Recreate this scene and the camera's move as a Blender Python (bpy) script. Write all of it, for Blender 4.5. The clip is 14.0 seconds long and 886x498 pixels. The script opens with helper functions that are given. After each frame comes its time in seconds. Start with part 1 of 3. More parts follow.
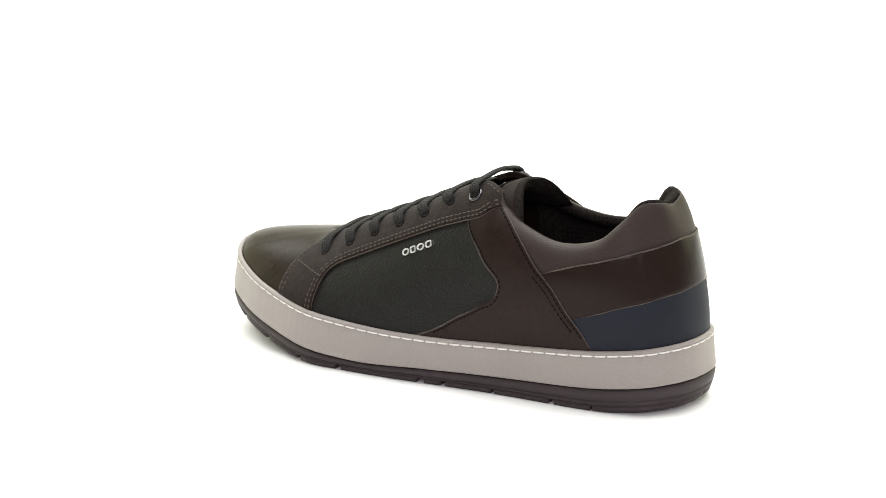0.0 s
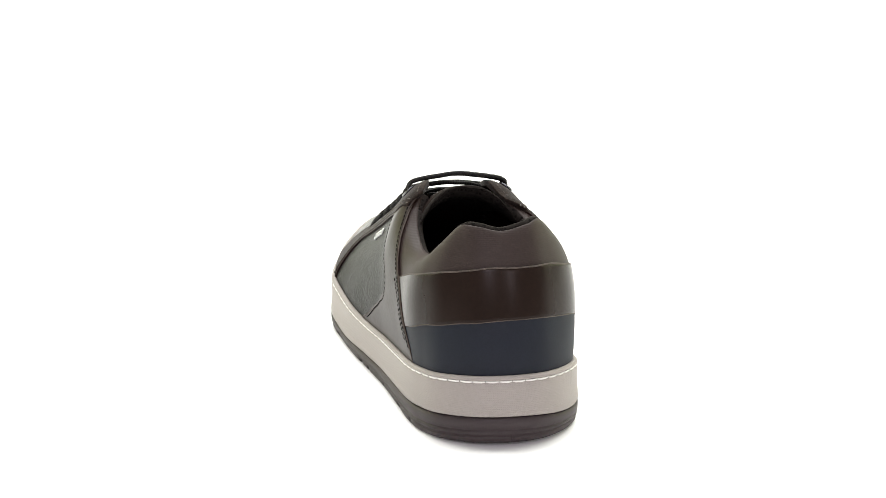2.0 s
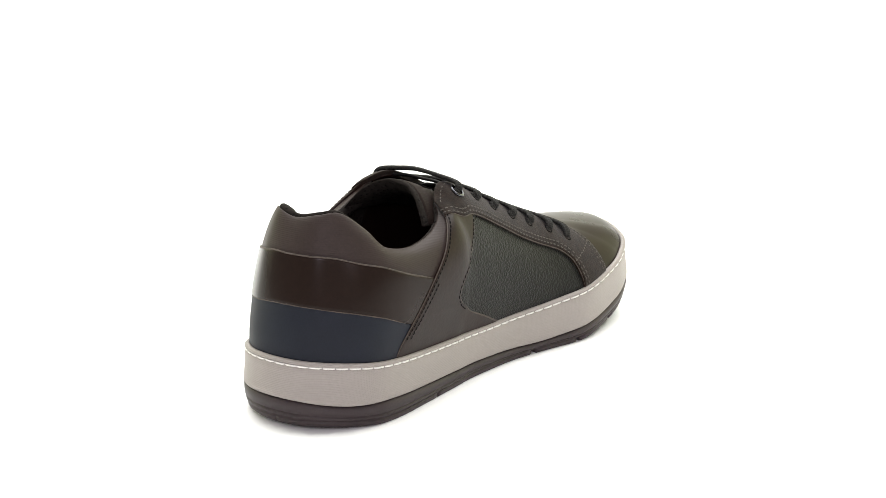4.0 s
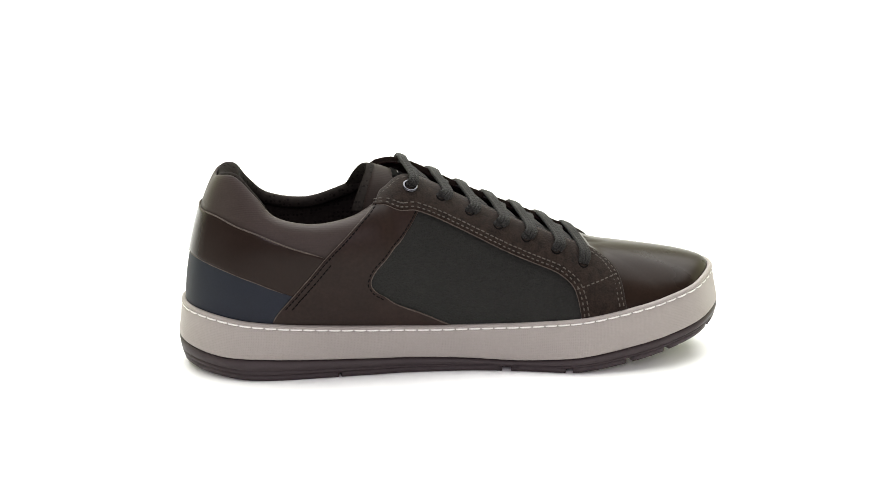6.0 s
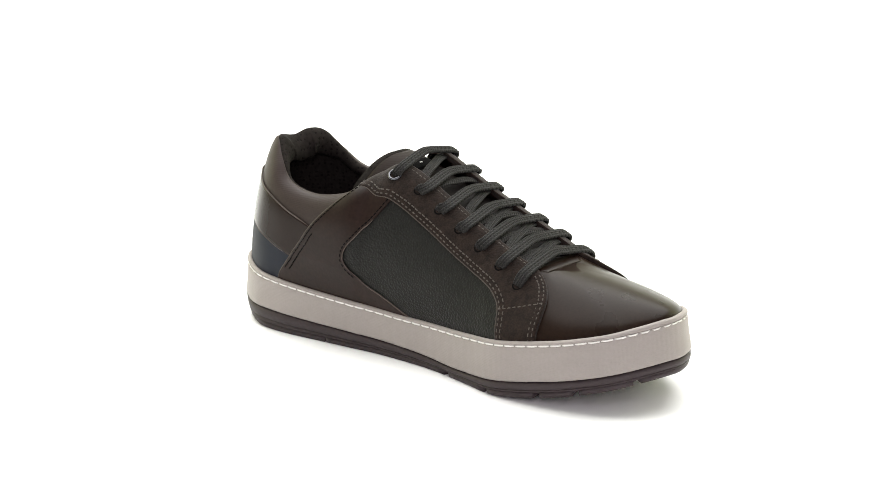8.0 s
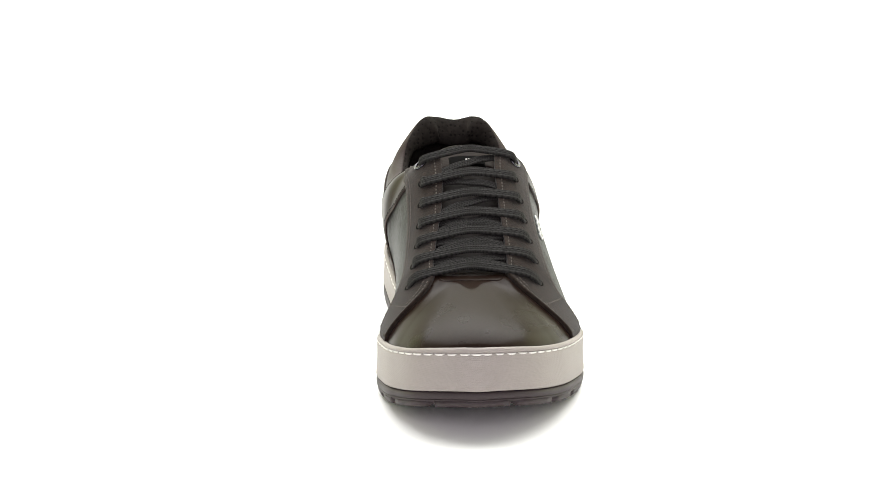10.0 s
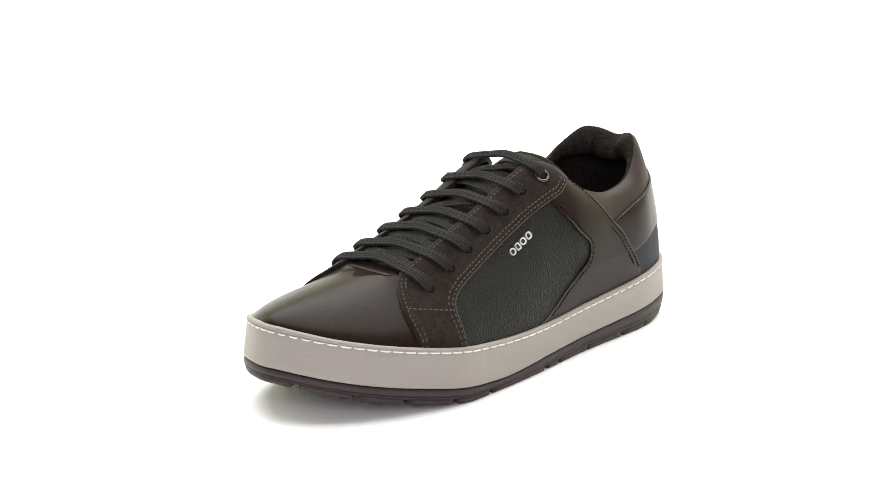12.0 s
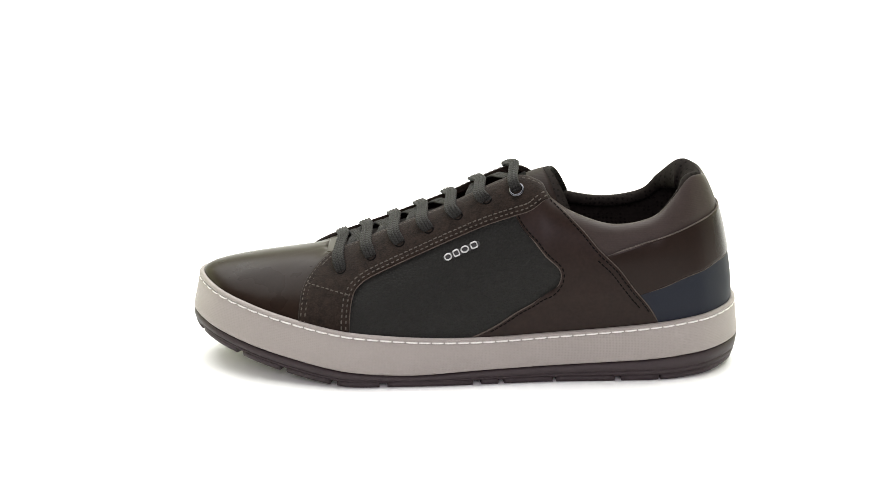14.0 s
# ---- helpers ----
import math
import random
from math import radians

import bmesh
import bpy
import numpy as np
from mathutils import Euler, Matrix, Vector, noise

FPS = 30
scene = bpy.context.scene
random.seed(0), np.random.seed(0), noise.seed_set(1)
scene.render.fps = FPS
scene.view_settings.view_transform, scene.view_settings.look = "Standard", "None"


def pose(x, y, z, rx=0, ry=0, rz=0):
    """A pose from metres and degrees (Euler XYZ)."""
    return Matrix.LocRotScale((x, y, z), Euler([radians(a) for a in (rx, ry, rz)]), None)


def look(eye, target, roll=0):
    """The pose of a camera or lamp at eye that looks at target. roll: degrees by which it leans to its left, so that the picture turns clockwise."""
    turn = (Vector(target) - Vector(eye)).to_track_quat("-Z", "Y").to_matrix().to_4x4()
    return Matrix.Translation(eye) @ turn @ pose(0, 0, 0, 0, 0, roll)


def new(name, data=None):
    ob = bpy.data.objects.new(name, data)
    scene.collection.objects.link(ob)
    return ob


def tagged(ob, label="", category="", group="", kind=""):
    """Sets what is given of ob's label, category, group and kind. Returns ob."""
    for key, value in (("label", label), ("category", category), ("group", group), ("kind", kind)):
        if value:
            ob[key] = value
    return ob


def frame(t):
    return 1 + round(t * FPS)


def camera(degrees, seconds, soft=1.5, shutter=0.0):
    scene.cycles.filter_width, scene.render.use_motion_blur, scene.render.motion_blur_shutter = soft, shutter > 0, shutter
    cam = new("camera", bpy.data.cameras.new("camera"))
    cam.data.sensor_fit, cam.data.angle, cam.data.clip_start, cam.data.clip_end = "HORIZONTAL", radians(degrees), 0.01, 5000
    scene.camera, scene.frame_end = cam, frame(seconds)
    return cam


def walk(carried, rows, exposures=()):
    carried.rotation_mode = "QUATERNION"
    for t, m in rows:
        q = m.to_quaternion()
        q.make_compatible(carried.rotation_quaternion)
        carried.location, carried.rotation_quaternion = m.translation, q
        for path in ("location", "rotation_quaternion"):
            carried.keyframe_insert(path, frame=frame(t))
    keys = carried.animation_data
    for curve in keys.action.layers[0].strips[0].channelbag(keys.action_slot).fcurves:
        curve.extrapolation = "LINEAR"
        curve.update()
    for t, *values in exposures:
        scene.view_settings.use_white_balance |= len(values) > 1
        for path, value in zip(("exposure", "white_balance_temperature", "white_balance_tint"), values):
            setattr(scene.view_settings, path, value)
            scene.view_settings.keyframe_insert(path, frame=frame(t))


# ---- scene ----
cam = camera(24.84, 14.0, soft=0.5)
EYE = Vector((0.0000, -1.0896, 0.3612))
VIEW = look(EYE, EYE + Vector((-0.00768, 0.96400, -0.26580)), 0.06)
walk(cam, [(0.0, VIEW), (14.0, VIEW)])

# ---- light: a white photo sweep under one large overhead softbox, with white side flats ----
world = bpy.data.worlds.new("studio")
scene.world = world
world.use_nodes = True
world.node_tree.nodes["Background"].inputs["Color"].default_value = (0.98, 1.0, 0.97, 1)
world.node_tree.nodes["Background"].inputs["Strength"].default_value = 0.45


def softbox(name, eye, target, width, height, watts, colour):
    lamp = bpy.data.lights.new(name, "AREA")
    lamp.shape, lamp.size, lamp.size_y, lamp.energy, lamp.color = "RECTANGLE", width, height, watts, colour
    ob = new(name, lamp)
    ob.matrix_basis = look(eye, target)
    return ob


softbox("overhead_softbox", (0.0, 1.0, 1.75), (0, 0.85, 0), 2.9, 2.5, 116, (1.0, 1.0, 0.98))
softbox("back_softbox", (0.0, 2.0, 0.95), (0, 0, 0.2), 3.2, 1.6, 14, (1.0, 1.0, 0.66))
softbox("side_softbox", (-1.6, 0.9, 0.7), (0, 0.1, 0.1), 1.6, 1.2, 13, (0.96, 1.0, 0.6))
softbox("side_softbox", (1.6, 0.9, 0.7), (0, 0.1, 0.1), 1.6, 1.2, 13, (0.96, 1.0, 0.6))
softbox("front_softbox", (-0.12, -1.9, 1.0), (0, 0, 0.05), 0.4, 0.8, 10, (1.0, 0.87, 1.0))
softbox("front_softbox", (0.75, -1.75, 0.7), (0, 0, 0.05), 0.25, 0.5, 2.5, (1.0, 0.86, 0.93))
scene.view_settings.exposure = 0.0


# ---- materials ----
def material(name, colour, rough, vary=0.15, grain=0.0, grain_size=1.0, stain=1.0, metal=0.0, coat=0.0, sheen=0.0, kind="noise", depth=0.1, stretch=(1, 1, 1), spec=0.5):
    """Colour with stains of centimetres and grain of grain_size millimetres; kind: the pattern of the relief."""
    m = bpy.data.materials.new(name)
    m.use_nodes = True
    n, l = m.node_tree.nodes, m.node_tree.links
    b = n["Principled BSDF"]
    b.inputs["Roughness"].default_value, b.inputs["Metallic"].default_value = rough, metal
    b.inputs["Coat Weight"].default_value, b.inputs["Coat Roughness"].default_value = coat, 0.3
    b.inputs["Sheen Weight"].default_value, b.inputs["Sheen Roughness"].default_value = sheen, 0.5
    b.inputs["Specular IOR Level"].default_value = spec
    co = n.new("ShaderNodeTexCoord")
    ma = n.new("ShaderNodeMapping")
    ma.inputs["Scale"].default_value = stretch
    l.new(co.outputs["Object"], ma.inputs["Vector"])
    big, fine = n.new("ShaderNodeTexNoise"), n.new("ShaderNodeTexNoise")
    big.inputs["Scale"].default_value, fine.inputs["Scale"].default_value = 45 / stain, 900 / grain_size
    big.inputs["Detail"].default_value = 4
    for t in (big, fine):
        l.new(ma.outputs["Vector"], t.inputs["Vector"])
    both = n.new("ShaderNodeMath")
    both.operation = "ADD"
    l.new(big.outputs["Fac"], both.inputs[0])
    l.new(fine.outputs["Fac"], both.inputs[1])
    ramp = n.new("ShaderNodeMapRange")
    ramp.inputs["From Min"].default_value, ramp.inputs["From Max"].default_value = 0.65, 1.35
    ramp.inputs["To Min"].default_value, ramp.inputs["To Max"].default_value = 1 - vary, 1 + vary
    l.new(both.outputs[0], ramp.inputs["Value"])
    mix = n.new("ShaderNodeVectorMath")
    mix.operation = "SCALE"
    mix.inputs[0].default_value = colour
    l.new(ramp.outputs["Result"], mix.inputs["Scale"])
    l.new(mix.outputs["Vector"], b.inputs["Base Color"])
    ro = n.new("ShaderNodeMapRange")
    ro.inputs["To Min"].default_value, ro.inputs["To Max"].default_value = rough - 0.07, min(rough + 0.07, 1)
    l.new(big.outputs["Fac"], ro.inputs["Value"])
    l.new(ro.outputs["Result"], b.inputs["Roughness"])
    if grain:
        bump = n.new("ShaderNodeBump")
        bump.inputs["Strength"].default_value, bump.inputs["Distance"].default_value = grain, depth * 0.001
        if kind == "cells":
            relief = n.new("ShaderNodeTexVoronoi")
            relief.inputs["Scale"].default_value = 1000 / grain_size
            out = relief.outputs["Distance"]
        elif kind == "holes":
            relief = n.new("ShaderNodeTexVoronoi")
            relief.inputs["Scale"].default_value = 1000 / grain_size
            relief.inputs["Randomness"].default_value = 0.35
            l.new(ma.outputs["Vector"], relief.inputs["Vector"])
            # shade inside the perforations is put into the colour, besides the relief
            pit = n.new("ShaderNodeMapRange")
            pit.inputs["From Min"].default_value, pit.inputs["From Max"].default_value = 0.24, 0.34
            pit.inputs["To Min"].default_value, pit.inputs["To Max"].default_value = 0.5, 1.0
            l.new(relief.outputs["Distance"], pit.inputs["Value"])
            shade = n.new("ShaderNodeVectorMath")
            shade.operation = "SCALE"
            l.new(mix.outputs["Vector"], shade.inputs[0])
            l.new(pit.outputs["Result"], shade.inputs["Scale"])
            l.new(shade.outputs["Vector"], b.inputs["Base Color"])
            out = pit.outputs["Result"]
        elif kind == "ribs":
            relief = n.new("ShaderNodeTexWave")
            relief.inputs["Scale"].default_value = 314 / grain_size
            relief.inputs["Distortion"].default_value = 0.6
            relief.bands_direction = "Z"
            out = relief.outputs["Fac"]
        elif kind == "weave":
            relief = n.new("ShaderNodeMath")
            relief.operation = "MULTIPLY"
            for k, way in enumerate(((0.75, 0.55, 0.7), (0.75, 0.55, -0.7))):
                along, turns, wave = n.new("ShaderNodeVectorMath"), n.new("ShaderNodeMath"), n.new("ShaderNodeMath")
                along.operation, turns.operation, wave.operation = "DOT_PRODUCT", "MULTIPLY", "SINE"
                along.inputs[1].default_value, turns.inputs[1].default_value = way, 6283 / grain_size
                l.new(ma.outputs["Vector"], along.inputs[0])
                l.new(along.outputs["Value"], turns.inputs[0])
                l.new(turns.outputs[0], wave.inputs[0])
                l.new(wave.outputs[0], relief.inputs[k])
            out = relief.outputs[0]
        elif kind == "braid":
            relief = n.new("ShaderNodeMath")
            relief.operation = "MAXIMUM"
            for k, angle in enumerate((0.62, -0.62)):
                lay, w = n.new("ShaderNodeMapping"), n.new("ShaderNodeTexWave")
                lay.inputs["Rotation"].default_value = (0, 0, angle)
                w.bands_direction = "X"
                w.inputs["Scale"].default_value = 314 / grain_size
                l.new(co.outputs["UV"], lay.inputs["Vector"])
                l.new(lay.outputs["Vector"], w.inputs["Vector"])
                l.new(w.outputs["Fac"], relief.inputs[k])
            out = relief.outputs[0]
            # yarn tone, with the shade of the crevices put into the colour
            yarn_shade = n.new("ShaderNodeMapRange")
            yarn_shade.inputs["To Min"].default_value, yarn_shade.inputs["To Max"].default_value = 0.5, 1.2
            shade = n.new("ShaderNodeVectorMath")
            shade.operation = "SCALE"
            l.new(out, yarn_shade.inputs["Value"])
            l.new(mix.outputs["Vector"], shade.inputs[0])
            l.new(yarn_shade.outputs["Result"], shade.inputs["Scale"])
            l.new(shade.outputs["Vector"], b.inputs["Base Color"])
        else:
            relief, out = fine, fine.outputs["Fac"]
        if kind in ("cells", "ribs"):
            l.new(ma.outputs["Vector"], relief.inputs["Vector"])
        l.new(out, bump.inputs["Height"])
        l.new(bump.outputs["Normal"], b.inputs["Normal"])
    return m


PAPER = material("white_paper", (0.95, 0.95, 0.95), 0.8, vary=0.004, stain=8)
LEATHER = material("dark_brown_leather", (0.0150, 0.0082, 0.0063), 0.37, vary=0.25, grain=0.45, grain_size=1.5, depth=0.14, spec=0.12)
VAMP = material("polished_brown_leather", (0.0140, 0.0080, 0.0056), 0.29, vary=0.2, grain=0.12, grain_size=1.1, depth=0.05, spec=0.075)
BAND = material("glossy_brown_leather", (0.0135, 0.0076, 0.0058), 0.23, vary=0.1, grain=0.12, grain_size=1.2, depth=0.06, spec=0.11)
GRAINED = material("grained_charcoal_leather", (0.0116, 0.0115, 0.0104), 0.45, vary=0.15, grain=1.0, grain_size=1.15, kind="cells", depth=0.36, spec=0.11)
SUEDE = material("dark_brown_suede", (0.0142, 0.0092, 0.0070), 0.95, vary=0.6, stain=0.16, grain=0.8, grain_size=0.8, sheen=0.12, depth=0.3, spec=0.06)
TAUPE = material("ribbed_taupe_leather", (0.033, 0.0234, 0.0210), 0.5, vary=0.12, grain=0.4, grain_size=0.9, kind="ribs", depth=0.09, spec=0.14)
NAVY = material("navy_nubuck", (0.0072, 0.0090, 0.0158), 0.62, vary=0.15, grain=0.3, grain_size=0.8, depth=0.1, spec=0.2)
RUBBER = material("taupe_rubber", (0.262, 0.233, 0.216), 0.55, vary=0.05, grain=1.0, grain_size=1.25, kind="weave", depth=0.06)
TREAD = material("dark_brown_rubber", (0.032, 0.0220, 0.0240), 0.55, vary=0.12, grain=0.15, grain_size=0.8, spec=0.3)
LACE = material("charcoal_cord", (0.0155, 0.0146, 0.0139), 0.75, vary=0.2, grain=0.8, grain_size=1.3, kind="braid", depth=0.35, spec=0.2)
LINING = material("black_mesh_fabric", (0.0140, 0.0114, 0.0100), 0.95, vary=0.4, grain=1.0, grain_size=2.6, kind="holes", depth=0.5, spec=0.1)
WHITE_THREAD = material("white_thread", (0.72, 0.70, 0.67), 0.7, vary=0.2, grain=0.4, grain_size=0.5)
BROWN_THREAD = material("brown_thread", (0.046, 0.036, 0.028), 0.7, vary=0.35, grain=0.4, grain_size=0.5)
BLACK_THREAD_HOLE_SHADE = material("black_thread_hole_shade", (0.0022, 0.002, 0.002), 0.85, vary=0.2, grain=0.4, grain_size=0.5, spec=0.05)
TONGUE = material("dull_brown_leather", (0.0080, 0.0056, 0.0050), 0.7, vary=0.3, grain=0.3, grain_size=1.2, depth=0.1, spec=0.12)
CUT_EDGE_GLINT = material("raw_edge_glint", (0.058, 0.044, 0.036), 0.6, vary=0.35, stain=0.3, grain=0.3, grain_size=0.8, spec=0.3)
TONGUE_HEAD = material("ribbed_brown_leather", (0.0175, 0.0120, 0.0102), 0.55, vary=0.12, grain=0.4, grain_size=0.95, kind="ribs", depth=0.09, spec=0.06)
STEEL = material("gunmetal", (0.09, 0.09, 0.10), 0.22, vary=0.05, metal=1.0)
SILVER = material("silver_plate", (0.5, 0.5, 0.5), 0.4, vary=0.05, metal=1.0)
BADGE_SHADOW = material("badge_shadow_black", (0.015, 0.015, 0.015), 0.5, vary=0.1)

# ---- the form of the shoe: ribs from the sole's edge (bx, by) to the top line (tx, ty, tz), in millimetres ----
# toe towards +x, outer side towards +y; fullness: how square the rib is; swell: how far it bellies out;
# LEAN: how far the toe slopes from its rounded edge up to the laces
OUTER_RIBS = [
    (-157, 4, -134, 5.5, 106.6, 1.5, 0), (-152.7, 23, -132, 17, 108.8, 1.42, 0), (-139.3, 38.8, -124.5, 24.5, 107.8, 1.5, 0),
    (-122, 45.9, -115.8, 30.5, 98, 2.0, 1), (-105, 49, -104.5, 33.5, 88.4, 2.6, 2), (-82, 50.6, -84, 35, 85, 2.7, 1.5),
    (-62, 52, -64, 34.5, 90.8, 2.5, 2), (-48, 53.2, -51, 32, 98.2, 2.2, 2), (-38, 54.5, -42, 27, 105.6, 1.9, 1.5),
    (-22, 56.8, -28, 22, 105.8, 1.72, 1), (8, 61, 5, 21.5, 90.5, 1.64, 0), (38, 63.5, 36, 22, 77.5, 1.5, 0),
    (62.2, 64.2, 60, 22, 67.3, 1.43, 0)]
TOE_RIBS = [
    (88.6, 57, 72, 18, 63.7, 1.65, 0), (115.2, 45.6, 72, 12, 63.6, 2.0, 0), (138.6, 27.3, 73, 6, 63.6, 2.7, 0),
    (149.3, 0, 73, 2, 63.6, 4.0, 0), (136, -27.8, 73, -3, 63.6, 2.5, 0), (113.4, -40.8, 72, -8, 63.6, 1.95, 0),
    (90, -46, 72, -14, 63.7, 1.65, 0)]
INNER_RIBS = [
    (63, -47.9, 60, -17, 67, 1.48, 0), (38, -42.1, 36, -14, 76.3, 1.48, 2), (8, -35.9, 5, -9.5, 89.6, 1.64, 6),
    (-22, -34.4, -28, -8.5, 104.6, 1.72, 8), (-38, -34.7, -42, -14, 99.8, 1.9, 8), (-48, -35.8, -51, -22.5, 93.8, 2.2, 8),
    (-62, -36.9, -64, -26.5, 87.8, 2.5, 7), (-82, -38.5, -84, -28.2, 85.2, 2.7, 5), (-105, -39.8, -103, -26.8, 89.3, 2.6, 3),
    (-124.4, -37.6, -113, -23.5, 99.5, 2.0, 1), (-141.8, -27.5, -124, -15.5, 109.4, 1.55, 0), (-153.6, -13.3, -132, -7.5, 109, 1.47, 0)]
RIBS = np.array(OUTER_RIBS + TOE_RIBS + INNER_RIBS, float)
N_RIBS = len(RIBS)
STATIONS = (-157, -110, -60, -10, 30, 60, 88, 120, 148)
LIP_Z = (38.1, 32.8, 28.9, 26.9, 28.3, 31.4, 35.7, 42.4, 49.8)
SEAM_Z = (17.2, 12.4, 10.0, 8.2, 6.6, 8.9, 13.4, 20.1, 27.9)
TREAD_Z = (2.0, 0, 0, 0, 0, 0.4, 4.4, 11.5, 19.5)


def bow(values, x):
    """A smooth line through the values at the stations along the shoe."""
    k = np.clip(np.searchsorted(STATIONS, x) - 1, 0, len(STATIONS) - 2)
    st, va = np.array(STATIONS, float), np.array(values, float)
    slope = np.gradient(va, st)
    h = st[k + 1] - st[k]
    u = np.clip((x - st[k]) / h, 0, 1)
    return ((2 * u**3 - 3 * u**2 + 1) * va[k] + (u**3 - 2 * u**2 + u) * h * slope[k]
            + (3 * u**2 - 2 * u**3) * va[k + 1] + (u**3 - u**2) * h * slope[k + 1])


def rib(s):
    """The rib at s, between the ribs of the tables; s runs round the shoe from the heel by the outer side."""
    s = np.asarray(s, float)
    i = np.floor(s).astype(int)
    u = (s - i)[..., None]
    a, b, c, d = (RIBS[(i + k) % N_RIBS] for k in (-1, 0, 1, 2))
    return 0.5 * (2 * b + (c - a) * u + (2 * a - 5 * b + 4 * c - d) * u**2 + (3 * b - a - 3 * c + d) * u**3)


def edge(s, inset=0.0):
    """The plan of the sole, drawn in by inset: x and y."""
    p, t = rib(s)[..., :2], rib(np.asarray(s) + 0.01)[..., :2] - rib(np.asarray(s) - 0.01)[..., :2]
    t = t / np.linalg.norm(t, axis=-1, keepdims=True)
    return p + inset * np.stack([t[..., 1], -t[..., 0]], -1), t


def flare(s):
    """How much further the sole's wall stands out at its foot than at its lip: most at the toe."""
    t = edge(s)[1]
    return 0.6 + np.where(t[..., 1] < 0, 2.9, 1.2) * t[..., 1]**2


LEAN_AT, LEAN = (11.5, 13, 14, 15, 16, 17, 18, 19, 20.5), np.array([0, 0.4, 0.47, 0.5, 0.5, 0.5, 0.47, 0.4, 0])


def skin(s, v):
    """The outside of the upper: v from 0 at the sole to 1 at the top line."""
    s, v = np.broadcast_arrays(np.asarray(s, float), np.asarray(v, float))
    r = rib(s)
    t = edge(s)[1]
    p = edge(s)[0] + (2.5 + flare(s))[..., None] * np.stack([t[..., 1], -t[..., 0]], -1)
    z0 = bow(LIP_Z, p[..., 0]) - 2.5
    e = 2 / r[..., 5]
    c, k = np.cos(np.clip(v, 0, 1) * np.pi / 2), np.sin(np.clip(v, 0, 1) * np.pi / 2)
    h, z = 1 - np.maximum(c, 1e-9)**e, np.maximum(k, 1e-9)**e
    out = np.stack([-t[..., 1], t[..., 0]], -1)
    belly = (r[..., 6] * np.sin(np.pi * np.clip(v, 0, 1)))[..., None]
    xy = p + (r[..., 2:4] - p) * h[..., None] + out * belly
    lean = np.interp(s % N_RIBS, LEAN_AT, LEAN)
    z = z + lean * (h - z)
    return np.concatenate([xy, (z0 + (r[..., 4] - z0) * z)[..., None]], -1)


def facing(s, v):
    """The outward normal of the upper."""
    a = skin(np.asarray(s) + 0.02, v) - skin(np.asarray(s) - 0.02, v)
    b = skin(s, np.minimum(np.asarray(v) + 0.01, 0.999)) - skin(s, np.maximum(np.asarray(v) - 0.01, 0.001))
    n = np.cross(b, a)
    return n / np.maximum(np.linalg.norm(n, axis=-1, keepdims=True), 1e-9)


# ---- mesh helpers ----
def mesh_of(name, verts, faces, smooth=True):
    """A mesh from places in millimetres."""
    me = bpy.data.meshes.new(name)
    me.from_pydata([tuple(0.001 * c for c in p) for p in np.asarray(verts, float).tolist()], [], faces)
    me.update()
    for poly in me.polygons:
        poly.use_smooth = smooth
    return me


def grid_faces(m, n, round_m=False, round_n=False):
    """Faces over m x n places in rows."""
    out = []
    for i in range(m if round_m else m - 1):
        for j in range(n if round_n else n - 1):
            a, b = i * n + j, i * n + (j + 1) % n
            c, d = ((i + 1) % m) * n + (j + 1) % n, ((i + 1) % m) * n + j
            out.append((a, b, c, d))
    return out


def part(name, me, mat, parent, label=""):
    ob = new(name, me)
    if not me.materials:
        me.materials.append(mat)
    ob.parent = parent
    return tagged(ob, label)


def outward(me):
    bm = bmesh.new()
    bm.from_mesh(me)
    bmesh.ops.recalc_face_normals(bm, faces=bm.faces)
    bm.to_mesh(me)
    bm.free()
    return me


def resample(line, n):
    """n places evenly along a smooth line of (s, v) on the upper."""
    line = np.array(line, float)
    i = np.linspace(0, len(line) - 1, 400)
    k = np.clip(i.astype(int), 0, len(line) - 2)
    u = (i - k)[:, None]
    pad = np.vstack([2 * line[0] - line[1], line, 2 * line[-1] - line[-2]])
    a, b, c, d = pad[k], pad[k + 1], pad[k + 2], pad[k + 3]
    fine = 0.5 * (2 * b + (c - a) * u + (2 * a - 5 * b + 4 * c - d) * u**2 + (3 * b - a - 3 * c + d) * u**3)
    fine[:, 1] = np.clip(fine[:, 1], 0, 1)
    run = np.concatenate([[0], np.cumsum(np.linalg.norm(np.diff(skin(fine[:, 0], fine[:, 1]), axis=0), axis=1))])
    at = np.linspace(0, run[-1], n)
    return np.stack([np.interp(at, run, fine[:, 0]), np.interp(at, run, fine[:, 1])], -1), run[-1]


